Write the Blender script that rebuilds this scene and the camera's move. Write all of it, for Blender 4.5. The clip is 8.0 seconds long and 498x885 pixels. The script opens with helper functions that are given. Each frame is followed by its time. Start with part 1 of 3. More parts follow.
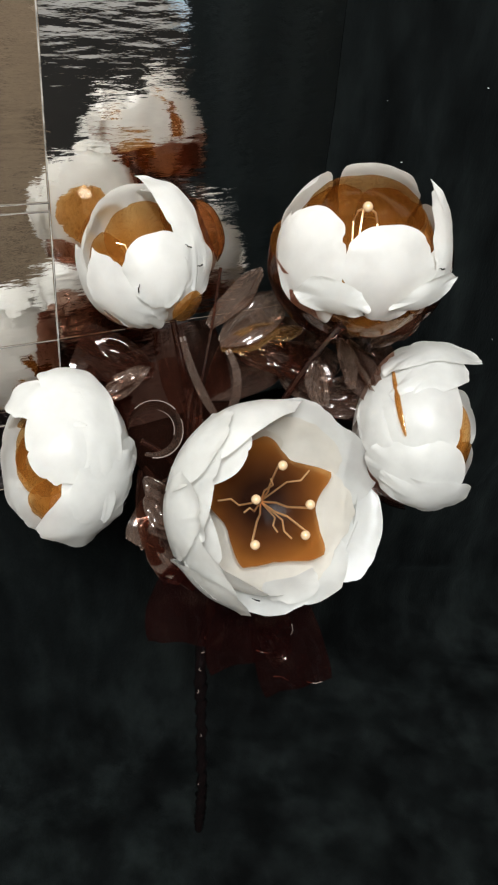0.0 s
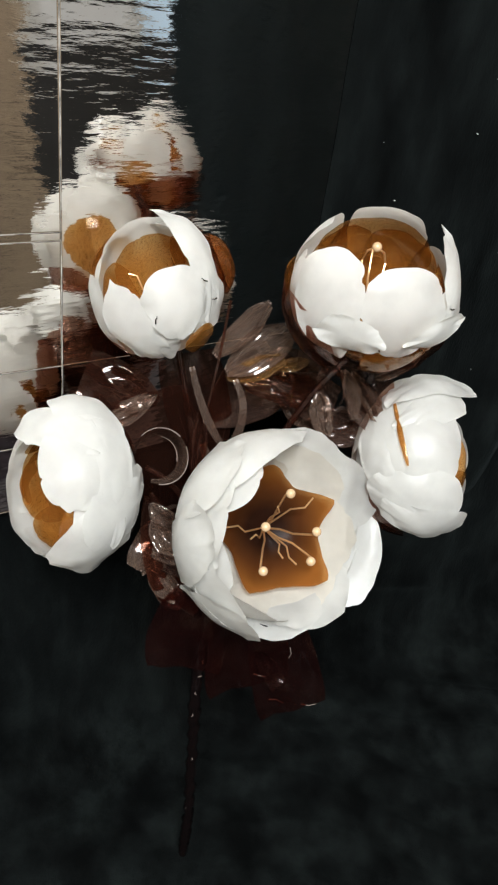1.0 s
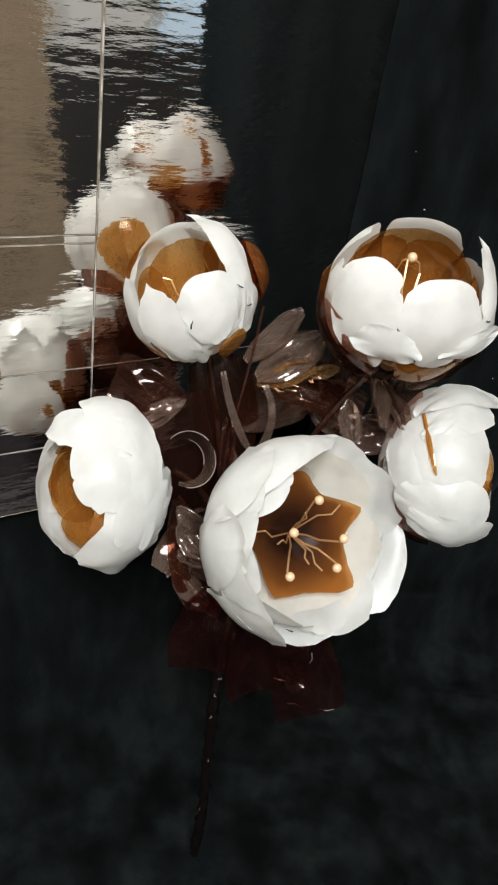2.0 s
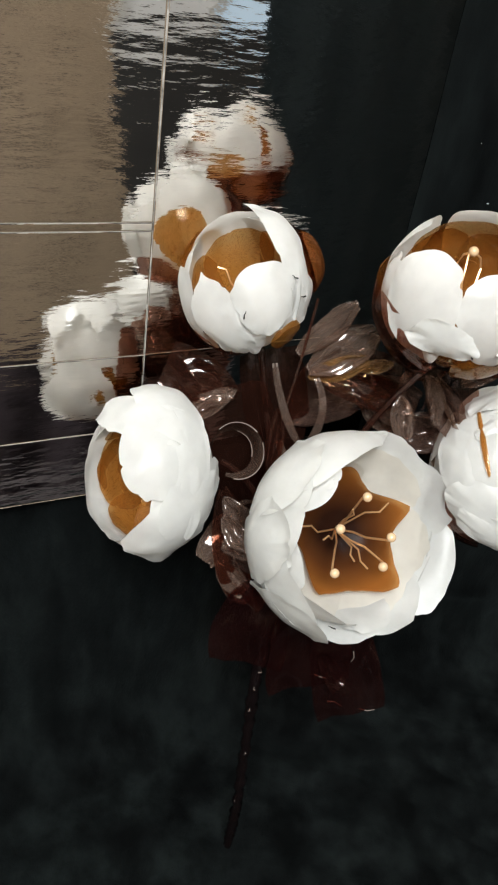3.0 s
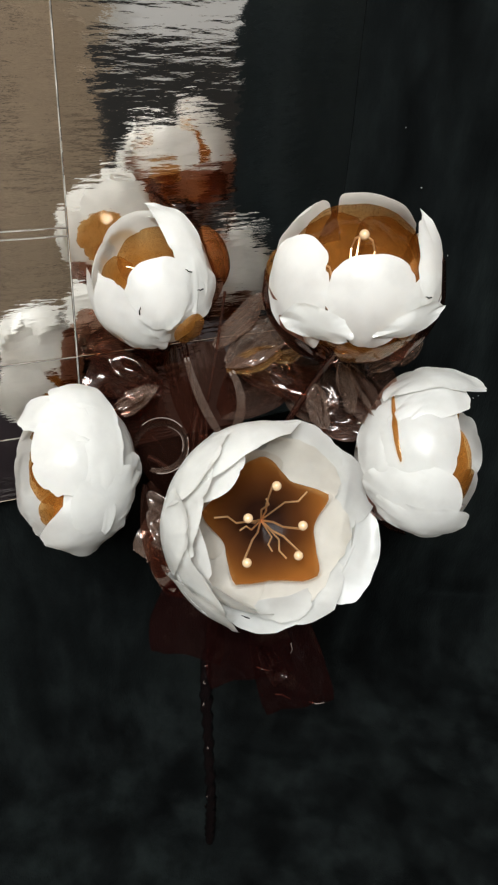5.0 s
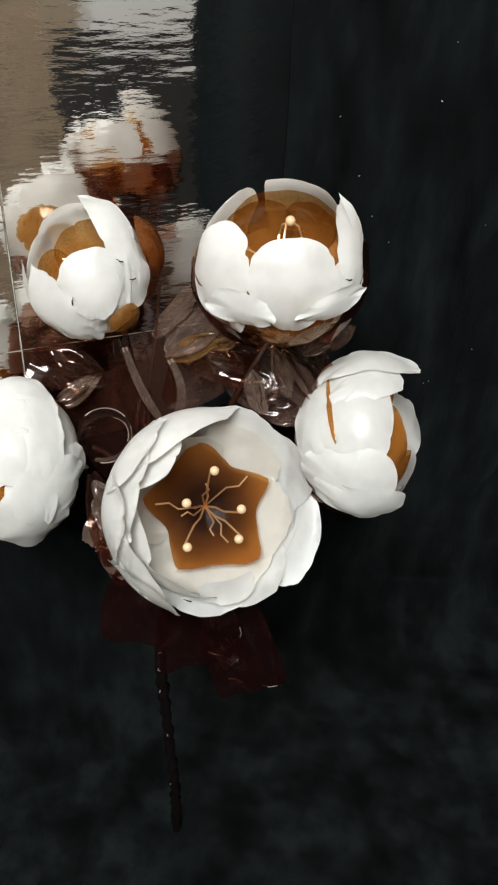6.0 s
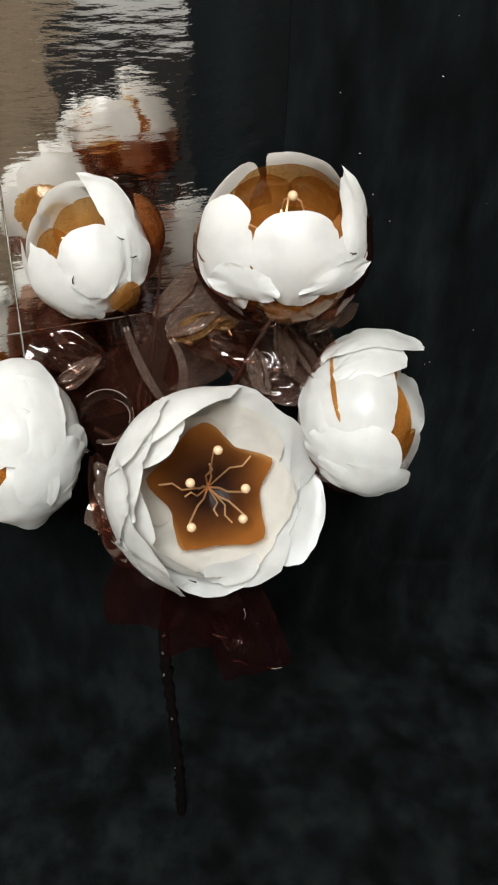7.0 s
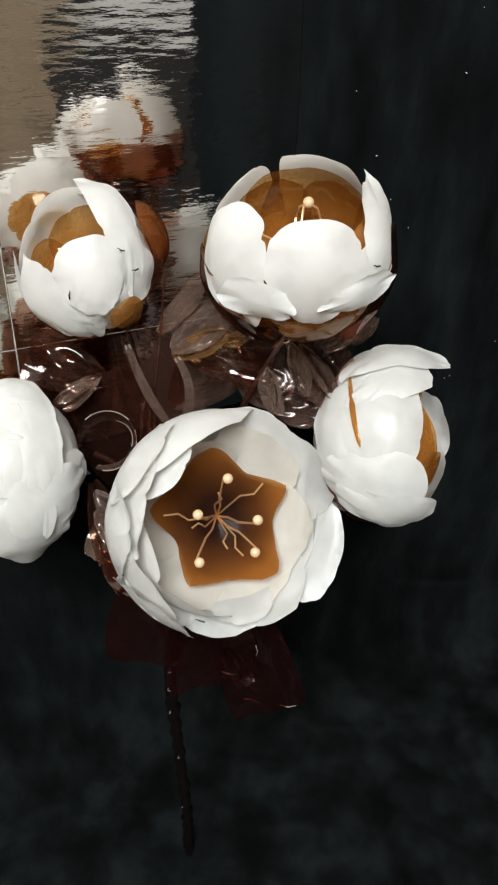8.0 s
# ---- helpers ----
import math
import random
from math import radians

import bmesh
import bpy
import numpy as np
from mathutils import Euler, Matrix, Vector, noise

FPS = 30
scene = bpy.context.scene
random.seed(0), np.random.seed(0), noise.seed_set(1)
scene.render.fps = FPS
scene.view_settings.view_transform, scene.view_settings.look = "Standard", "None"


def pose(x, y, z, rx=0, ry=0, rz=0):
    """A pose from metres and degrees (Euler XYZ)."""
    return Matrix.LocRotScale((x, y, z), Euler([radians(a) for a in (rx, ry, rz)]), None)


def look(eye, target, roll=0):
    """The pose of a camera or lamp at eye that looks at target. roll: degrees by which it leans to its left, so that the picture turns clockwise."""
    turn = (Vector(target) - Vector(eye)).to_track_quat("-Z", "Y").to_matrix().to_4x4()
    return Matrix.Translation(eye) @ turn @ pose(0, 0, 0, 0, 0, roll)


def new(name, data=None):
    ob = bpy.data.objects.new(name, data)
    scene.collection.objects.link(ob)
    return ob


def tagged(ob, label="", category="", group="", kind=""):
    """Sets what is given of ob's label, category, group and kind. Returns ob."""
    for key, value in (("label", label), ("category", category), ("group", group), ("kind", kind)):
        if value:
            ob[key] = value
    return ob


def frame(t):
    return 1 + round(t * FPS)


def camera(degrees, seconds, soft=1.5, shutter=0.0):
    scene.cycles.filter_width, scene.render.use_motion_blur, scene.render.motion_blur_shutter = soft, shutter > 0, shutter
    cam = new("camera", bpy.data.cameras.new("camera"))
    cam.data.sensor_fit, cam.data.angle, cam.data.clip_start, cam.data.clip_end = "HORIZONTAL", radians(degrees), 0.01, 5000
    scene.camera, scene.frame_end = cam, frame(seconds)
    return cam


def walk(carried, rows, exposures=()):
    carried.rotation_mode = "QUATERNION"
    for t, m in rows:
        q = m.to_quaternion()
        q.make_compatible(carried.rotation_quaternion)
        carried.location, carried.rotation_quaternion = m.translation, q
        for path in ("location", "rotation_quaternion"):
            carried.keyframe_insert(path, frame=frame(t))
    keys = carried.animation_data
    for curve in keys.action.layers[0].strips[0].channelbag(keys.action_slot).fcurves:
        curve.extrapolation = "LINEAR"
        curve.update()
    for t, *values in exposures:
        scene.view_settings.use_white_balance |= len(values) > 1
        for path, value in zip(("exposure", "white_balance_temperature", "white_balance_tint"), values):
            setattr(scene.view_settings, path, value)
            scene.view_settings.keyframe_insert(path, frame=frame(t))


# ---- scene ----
cam = camera(36.9, 8.0, 2.2)
METRES, EYE, TILT, LEAN, TURN = 0.33, 0.93, -36.0, -5.7, 0.0
ROWS = [
    (0.0, 0.0, 0.0, 0.0, 0.0, 0.0, -0.0),
    (0.5, -0.0854, -0.0289, 0.016, -4.02, 0.56, 0.05),
    (1.0, -0.1448, -0.0397, 0.0291, -3.94, 1.25, -0.49),
    (2.5, -0.2155, -0.0424, 0.0436, -3.08, 1.16, -3.28),
    (3.0, -0.2075, -0.0294, 0.0358, 0.05, 0.64, -4.1),
    (3.5, -0.1621, -0.0186, 0.0218, 1.96, -0.04, -4.26),
    (4.0, -0.066, -0.0206, 0.0211, 4.85, -0.25, -3.72),
    (4.5, 0.0576, -0.0131, 0.0199, 6.37, -0.04, -2.91),
    (5.0, 0.1856, -0.0308, 0.017, 5.66, 0.98, -2.05),
    (6.5, 0.3267, -0.0477, -0.0231, 4.73, 0.81, -0.12),
    (7.0, 0.2971, -0.0338, -0.0441, 4.64, 0.29, 0.08),
    (7.5, 0.2784, 0.0114, -0.0156, 4.61, 0.45, -0.13),
    (8.0, 0.2693, 0.1053, 0.0103, 5.01, 0.54, 0.34),
]
walk(cam, [(t, pose(0, 0, EYE, TILT, LEAN, TURN) @ pose(METRES * x, METRES * y, METRES * z, 90 + pitch, roll, yaw)) for t, x, y, z, yaw, pitch, roll in ROWS])

# ---- world and lights ----
world = bpy.data.worlds.new("room_air")
scene.world = world
world.use_nodes = True
world.node_tree.nodes["Background"].inputs[0].default_value = (0.9, 0.95, 1.0, 1)
world.node_tree.nodes["Background"].inputs[1].default_value = 0.075
scene.view_settings.exposure = 0.0


def area_lamp(name, m, size, power, colour):
    data = bpy.data.lights.new(name, "AREA")
    data.shape, data.size, data.energy, data.color = "DISK", size, power, colour
    ob = new(name, data)
    ob.matrix_world = m
    return ob


area_lamp("ceiling_light", look((-0.08, -1.05, 2.36), (0.0, 0.45, 0.6)), 1.1, 126, (0.945, 0.98, 1.0))

# ---- materials ----


def shader(name, base, rough=0.5, metal=0.0):
    mat = bpy.data.materials.new(name)
    mat.use_nodes = True
    b = mat.node_tree.nodes["Principled BSDF"]
    b.inputs["Base Color"].default_value = (*base, 1)
    b.inputs["Roughness"].default_value = rough
    b.inputs["Metallic"].default_value = metal
    return mat, mat.node_tree, b


def add(tree, kind, **values):
    node = tree.nodes.new(kind)
    for key, value in values.items():
        node.inputs[key.replace("_", " ")].default_value = value
    return node


def coords(tree, scale=(1, 1, 1), turn=(0, 0, 0), space="Object"):
    tc, mp = tree.nodes.new("ShaderNodeTexCoord"), tree.nodes.new("ShaderNodeMapping")
    mp.inputs["Scale"].default_value = scale
    mp.inputs["Rotation"].default_value = turn
    tree.links.new(tc.outputs[space], mp.inputs[0])
    return mp.outputs[0]


def noise_of(tree, vec, scale, detail=4.0, rough=0.55):
    n = add(tree, "ShaderNodeTexNoise", Scale=scale, Detail=detail, Roughness=rough)
    tree.links.new(vec, n.inputs["Vector"])
    return n.outputs[0]


def ramp(tree, value, stops):
    r = tree.nodes.new("ShaderNodeValToRGB")
    while len(r.color_ramp.elements) < len(stops):
        r.color_ramp.elements.new(0.5)
    for e, (p, c) in zip(r.color_ramp.elements, stops):
        e.position, e.color = p, (*c, 1)
    tree.links.new(value, r.inputs[0])
    return r.outputs[0]


def bump(tree, b, height, strength, distance):
    n = add(tree, "ShaderNodeBump", Strength=strength, Distance=distance)
    tree.links.new(height, n.inputs["Height"])
    tree.links.new(n.outputs[0], b.inputs["Normal"])
    return n


def white_plastic(name="white_plastic", tint=(1.0, 1.0, 0.965)):
    mat, t, b = shader(name, (0.8, 0.8, 0.78), 0.29)
    v = coords(t)
    t.links.new(ramp(t, noise_of(t, v, 45), [(0.3, tuple(0.71 * c for c in tint)), (0.6, tuple(0.815 * c for c in tint))]), b.inputs["Base Color"])
    bump(t, b, noise_of(t, v, 40, 3), 0.07, 0.004)
    b.inputs["Subsurface Weight"].default_value = 0.12
    b.inputs["Subsurface Radius"].default_value = (0.006, 0.005, 0.004)
    glow = add(t, "ShaderNodeBsdfTranslucent", Color=(0.86, 0.84, 0.80, 1))
    m = add(t, "ShaderNodeMixShader", Fac=0.31)
    t.links.new(b.outputs[0], m.inputs[1])
    t.links.new(glow.outputs[0], m.inputs[2])
    t.links.new(m.outputs[0], t.nodes["Material Output"].inputs[0])
    return mat


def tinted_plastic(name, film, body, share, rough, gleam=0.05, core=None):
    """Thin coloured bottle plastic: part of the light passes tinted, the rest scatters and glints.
    core: the middle of a bottle's base; the shade of the cup's depth is painted round it."""
    mat, t, b = shader(name, body, rough)
    v = coords(t)
    n = noise_of(t, v, 24, 1)
    t.links.new(ramp(t, n, [(0.3, tuple(c * 0.86 for c in body)), (0.7, tuple(min(1, c * 1.12) for c in body))]), b.inputs["Base Color"])
    bm_node = bump(t, b, noise_of(t, v, 16, 0), 0.04, 0.004)
    clear = add(t, "ShaderNodeBsdfTransparent", Color=(*film, 1))
    # shade of the deep cup put into both colours, darkest at core
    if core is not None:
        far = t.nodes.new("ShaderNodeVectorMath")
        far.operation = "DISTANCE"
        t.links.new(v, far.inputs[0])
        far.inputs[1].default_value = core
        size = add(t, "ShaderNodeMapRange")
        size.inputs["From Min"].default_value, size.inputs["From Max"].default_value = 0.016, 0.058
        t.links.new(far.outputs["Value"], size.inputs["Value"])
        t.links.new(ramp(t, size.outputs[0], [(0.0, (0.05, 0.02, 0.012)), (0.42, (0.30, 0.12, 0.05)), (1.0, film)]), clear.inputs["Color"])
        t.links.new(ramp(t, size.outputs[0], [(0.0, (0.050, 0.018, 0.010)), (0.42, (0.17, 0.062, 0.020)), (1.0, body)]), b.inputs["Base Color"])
    gloss = add(t, "ShaderNodeBsdfGlossy", Roughness=rough)
    t.links.new(bm_node.outputs[0], gloss.inputs["Normal"])
    m1 = add(t, "ShaderNodeMixShader", Fac=share)
    t.links.new(clear.outputs[0], m1.inputs[1])
    t.links.new(b.outputs[0], m1.inputs[2])
    facing = add(t, "ShaderNodeLayerWeight", Blend=0.5)
    t.links.new(bm_node.outputs[0], facing.inputs["Normal"])
    power = t.nodes.new("ShaderNodeMath")
    power.operation = "POWER"
    t.links.new(facing.outputs["Facing"], power.inputs[0])
    power.inputs[1].default_value = 4.0
    fres = t.nodes.new("ShaderNodeMath")
    fres.operation = "MULTIPLY_ADD"
    t.links.new(power.outputs[0], fres.inputs[0])
    fres.inputs[1].default_value, fres.inputs[2].default_value = 0.45 if core is None else 0.05, gleam
    b.inputs["Specular IOR Level"].default_value = 0.5 if core is None else 0.15
    m2 = t.nodes.new("ShaderNodeMixShader")
    t.links.new(fres.outputs[0], m2.inputs[0])
    t.links.new(m1.outputs[0], m2.inputs[1])
    t.links.new(gloss.outputs[0], m2.inputs[2])
    t.links.new(m2.outputs[0], t.nodes["Material Output"].inputs[0])
    return mat


def velvet():
    mat, t, b = shader("black_velvet", (0.004, 0.005, 0.005), 0.9)
    v = coords(t, (1, 1, 0.35))
    big = noise_of(t, v, 16, 5, 0.60)
    t.links.new(ramp(t, big, [(0.36, (0.0017, 0.0023, 0.0023)), (0.5, (0.0056, 0.0073, 0.0072)), (0.7, (0.0155, 0.0200, 0.0192))]), b.inputs["Base Color"])
    sh = t.nodes.new("ShaderNodeMath")
    sh.operation = "MULTIPLY"
    t.links.new(big, sh.inputs[0])
    sh.inputs[1].default_value = 0.075
    t.links.new(sh.outputs[0], b.inputs["Sheen Weight"])
    b.inputs["Sheen Tint"].default_value = (0.75, 0.95, 0.95, 1)
    b.inputs["Specular IOR Level"].default_value = 0.1
    bump(t, b, noise_of(t, v, 400, 2), 0.5, 0.002)
    return mat


def mirror_film():
    mat, t, b = shader("mirror_film", (0.88, 0.855, 0.82), 0.03, 1.0)
    v = coords(t, (1.0, 1.0, 4.5))
    waves = noise_of(t, v, 9, 3, 0.5)
    fine = noise_of(t, coords(t, (1.0, 1.0, 5.5)), 46, 3, 0.55)
    mix = t.nodes.new("ShaderNodeMath")
    mix.operation = "MULTIPLY_ADD"
    t.links.new(fine, mix.inputs[0])
    mix.inputs[1].default_value = 0.16
    t.links.new(waves, mix.inputs[2])
    bump(t, b, mix.outputs[0], 0.22, 0.004)
    return mat


def plain(name, base, rough=0.6, metal=0.0, vary=0.12, scale=8.0):
    mat, t, b = shader(name, base, rough, metal)
    v = coords(t)
    t.links.new(ramp(t, noise_of(t, v, scale), [(0.3, tuple(c * (1 - vary) for c in base)), (0.7, tuple(min(1, c * (1 + vary)) for c in base))]), b.inputs["Base Color"])
    bump(t, b, noise_of(t, v, scale * 8, 2), 0.1, 0.003)
    return mat


WHITE = white_plastic()
# the same white plastic, with light bounced off the amber put into its tint
WHITE_AMBERLIT = white_plastic("white_plastic_amber_bounce", (1.0, 0.955, 0.86))
AMBER = tinted_plastic("amber_bottle_plastic", (0.90, 0.62, 0.27), (0.42, 0.185, 0.040), 0.46, 0.10)
AMBER_BASE = tinted_plastic("amber_base_shaded_middle", (0.88, 0.56, 0.24), (0.40, 0.165, 0.04), 0.55, 0.26, 0.0, tuple(Vector((0.18, -0.78, 0.60)).normalized() * -0.035))
BROWN = tinted_plastic("brown_bottle_plastic", (0.64, 0.40, 0.31), (0.100, 0.044, 0.031), 0.13, 0.07, 0.05)
SMOKE = tinted_plastic("smoky_brown_leaf_plastic", (0.70, 0.56, 0.48), (0.27, 0.195, 0.155), 0.27, 0.13, 0.09)
DUSK = tinted_plastic("dusky_brown_leaf_plastic", (0.55, 0.40, 0.33), (0.135, 0.085, 0.068), 0.32, 0.18, 0.06)
# golden brown leaf colour that also paints in the gold glints among the leaves
GOLDEN = tinted_plastic("golden_leaf_and_glint_plastic", (0.80, 0.60, 0.36), (0.32, 0.19, 0.075), 0.30, 0.15, 0.09)
VELVET = velvet()
MIRROR = mirror_film()
GOLD = plain("gold_wire", (0.76, 0.47, 0.23), 0.28, 0.75)
PEARL = plain("cream_pearl", (0.58, 0.40, 0.23), 0.22, 0.0, 0.05)
STEM = plain("dark_stem_wrap", (0.005, 0.003, 0.003), 0.10)
WARM = tinted_plastic("warm_brown_bottle_plastic", (0.80, 0.46, 0.24), (0.30, 0.115, 0.030), 0.30, 0.10, 0.06)
DARKLEAF = tinted_plastic("dark_red_bottle_plastic", (0.60, 0.36, 0.32), (0.046, 0.015, 0.014), 0.13, 0.10, 0.028)
TEAL = plain("dark_teal_cloth", (0.042, 0.058, 0.064), 0.9)
# pale colour of cut leaf rims, and of glints drawn on leaves and stem
RIM_GLINT = tinted_plastic("pale_rim_and_glint_plastic", (0.75, 0.66, 0.60), (0.40, 0.33, 0.29), 0.5, 0.16, 0.10)
# streaks of the rippled mirror reflection painted into the board's colour
BOARD, bt, bb = shader("beige_board_mirror_ripples", (0.4, 0.33, 0.25), 0.6)
bt.links.new(ramp(bt, noise_of(bt, coords(bt, (2, 2, 16)), 3.0, 4, 0.6), [(0.36, (0.06, 0.043, 0.027)), (0.43, (0.20, 0.150, 0.100)), (0.7, (0.29, 0.222, 0.155))]), bb.inputs["Base Color"])
BEIGE = plain("beige_wall_paint", (0.42, 0.34, 0.25), 0.8)
DARKWALL = plain("dark_wall_paint", (0.03, 0.03, 0.03), 0.8)
FLOOR = plain("dull_brown_floor", (0.030, 0.023, 0.024), 0.5)
CEIL = plain("white_ceiling_paint", (0.75, 0.74, 0.72), 0.9)

# ---- frame of the back wall: s along it, m out into the room ----
YAW = radians(24)
ALONG = Vector((math.cos(YAW), math.sin(YAW), 0))
INTO = Vector((math.sin(YAW), -math.cos(YAW), 0))
SEAM = Vector((-0.138, 0.593, 0))


def at_wall(s, m, z):
    return SEAM + ALONG * s + INTO * m + Vector((0, 0, z))


def link(name, bm, material, parent=None, label="", smooth=True, rim=None):
    me = bpy.data.meshes.new(name)
    bmesh.ops.recalc_face_normals(bm, faces=bm.faces)
    for f in bm.faces:
        f.smooth = smooth
    for e in bm.edges:
        if len(e.link_faces) == 2 and e.calc_face_angle() > 0.9:
            e.smooth = False
    if rim:
        for f in bm.faces:
            f.material_index = 1 if sum(not e.smooth for e in f.edges) >= 2 else 0
    bm.to_mesh(me)
    bm.free()
    me.materials.append(material)
    if rim:
        me.materials.append(rim)
    ob = new(name, me)
    if parent:
        ob.parent = parent
    if label:
        ob["label"] = label
    return ob


part = link


def wall_box(s0, s1, m0, m1, z0, z1, bevel=0.0):
    bm = bmesh.new()
    bmesh.ops.create_cube(bm, size=1)
    for v in bm.verts:
        x, y, z = v.co
        v.co = at_wall(s0 + (x + 0.5) * (s1 - s0), m0 + (y + 0.5) * (m1 - m0), z0 + (z + 0.5) * (z1 - z0))
    if bevel:
        bmesh.ops.bevel(bm, geom=bm.edges, offset=bevel, segments=2, affect="EDGES", profile=0.5)
    return bm


def sheet(nu, nv, fn, thick=0.0):
    """A grid sheet from fn(u, v), u and v from 0 to 1, given a thickness."""
    bm = bmesh.new()
    rows = [[bm.verts.new(fn(i / nu, j / nv)) for i in range(nu + 1)] for j in range(nv + 1)]
    for j in range(nv):
        for i in range(nu):
            bm.faces.new((rows[j][i], rows[j][i + 1], rows[j + 1][i + 1], rows[j + 1][i]))
    if thick:
        bmesh.ops.solidify(bm, geom=bm.faces, thickness=thick)
    return bm


# ---- the room ----
def setting(name, bm, material, label, category, smooth=False):
    return tagged(link(name, bm, material, None, "", smooth), label, category, "", "structure")


setting("floor", wall_box(-2.2, 2.4, -0.12, 3.0, -0.12, -0.02), FLOOR, "dull brown floor around the black velvet", "floor")
setting("wall_back", wall_box(-2.2, 2.4, -0.16, -0.055, -0.02, 2.6), BEIGE, "plain painted wall behind the panel and cloth", "wall")
setting("wall_front", wall_box(-2.2, 2.4, 3.0, 3.1, -0.02, 2.6), BEIGE, "plain beige wall across the room", "wall")
setting("wall_left", wall_box(-2.3, -2.2, -0.12, 3.0, -0.02, 2.6), BEIGE, "plain beige side wall", "wall")
setting("wall_right", wall_box(2.4, 2.5, -0.12, 3.0, -0.02, 2.6), BEIGE, "plain beige side wall", "wall")
setting("ceiling", wall_box(-2.3, 2.5, -0.12, 3.1, 2.6, 2.7), CEIL, "plain white ceiling", "ceiling")

# what the mirror shows of the room: window, board, hung cloth, an added dark box
window = tagged(new("window_1"), "tall pale blue daylight window in the far wall", "window", "", "structure")
PANE, pt, pb = shader("bright_daylight_pane", (0.6, 0.7, 0.8), 0.4)
pb.inputs["Emission Color"].default_value = (0.55, 0.78, 1.0, 1)
pb.inputs["Emission Strength"].default_value = 0.45
FRAME = plain("white_window_paint", (0.7, 0.7, 0.68), 0.5)
HAZE, ht, hb = shader("curtained_pane", (0.5, 0.5, 0.48), 0.6)
hb.inputs["Emission Color"].default_value = (0.95, 0.97, 1.0, 1)
hb.inputs["Emission Strength"].default_value = 0.22
for s0, s1, glass in ((1.12, 1.72, HAZE), (1.77, 2.05, PANE)):
    part("pane", wall_box(s0, s1, 2.985, 2.990, 0.77, 1.7), glass, window, "", False)
for s0, s1, z0, z1 in ((1.06, 1.12, 0.74, 1.76), (1.72, 1.77, 0.74, 1.76), (2.05, 2.11, 0.74, 1.76), (1.12, 2.05, 0.74, 0.77), (1.12, 2.05, 1.7, 1.76)):
    part("window_frame", wall_box(s0, s1, 2.96, 2.999, z0, z1, 0.004), FRAME, window, "", False)
board = wall_box(-1.3, 0.385, 0.82, 0.84, -0.02, 1.12, 0.003)
for v in board.verts:
    v.co += INTO * 0.42 * max(0.0, v.co.z)
tagged(link("beige_board", board, BOARD, None, "", False), "plain beige board leaning back on the floor", "board")
# made-up box that keeps the reflection dark below the window
tagged(link("low_cabinet", wall_box(0.5, 2.38, 2.5, 2.9, -0.02, 0.72, 0.006), DARKWALL, None, "", False), "dark box added under the window for the mirror to reflect", "cabinet")


def hung(u, v):
    s, z = 0.45 + 1.2 * u, -0.015 + 1.25 * v
    return at_wall(s, 0.56 + 0.25 * u + 0.012 * math.sin(s * 40), z)


tagged(link("hanging_cloth", sheet(60, 10, hung, 0.002), TEAL), "dark teal cloth hanging beside the board", "cloth")

def foot_cloth(u, v):
    s, z = -1.25 + 1.58 * u, -0.015 + 0.25 * v
    wave = noise.noise(Vector((s * 5, z * 3, 7.7)))
    return at_wall(s, 0.782 + 0.42 * z + 0.020 * (math.sin(s * 24 + 4 * wave) + wave) * (1 - 0.6 * v), z + 0.03 * v * noise.noise(Vector((s * 7, 0.4, 2.2))))


PURPLE = plain("dark_purple_cloth", (0.045, 0.034, 0.042), 0.85, 0.0, 0.3)
tagged(link("draped_cloth", sheet(90, 12, foot_cloth, 0.002), PURPLE), "dark purple cloth draped along the foot of the board", "cloth")

# mirror panel, in sheets that meet at narrow seams
panel = tagged(new("mirror_panel"), "glossy wrinkled mirror film panel in seamed sheets on the wall", "mirror panel", "", "structure")
MIRROR_RIGHT, MIRROR_LOW = 0.27, 0.485
LEVELS = ((0.45, 0.52), (0.52, 0.598), (0.598, 0.7115), (0.7115, 0.7185), (0.7185, 1.5))
for s0, s1, levels, swing, lean in ((-0.9, 0.0, LEVELS, 0.06, -0.06), (0.0, MIRROR_RIGHT, ((0.45, 0.598), (0.598, 1.5)), 0.085, -0.05)):
    for z0, z1 in levels:
        bm = wall_box(s0 + 0.0004, s1 - 0.0004, -0.008, 0.0, z0 + 0.0003, z1 - 0.0003, 0.0006)
        for v in bm.verts:
            v.co -= INTO * (swing * (v.co - SEAM).dot(ALONG) - lean * (v.co.z - 0.62))
        part("mirror_sheet", bm, MIRROR, panel, "", False)
# pale strips for the light on the sheet edges, broken up by uneven colour
SEAMS = plain("pale_seam_highlight", (0.26, 0.245, 0.22), 0.4, 0.0, 0.75, 90)
for z in (0.52, 0.598, 0.7115, 0.7185):
    bm = wall_box(-0.9, 0.0, -0.006, 0.0005, z - 0.0003, z + 0.0003)
    for v in bm.verts:
        v.co -= INTO * (0.06 * (v.co - SEAM).dot(ALONG) + 0.06 * (v.co.z - 0.62))
    part("seam", bm, SEAMS, panel, "", False)
bm = wall_box(-0.0004, 0.0004, -0.006, 0.0008, 0.45, 1.5)
for v in bm.verts:
    v.co -= INTO * 0.055 * (v.co.z - 0.62)
part("seam", bm, SEAMS, panel, "", False)


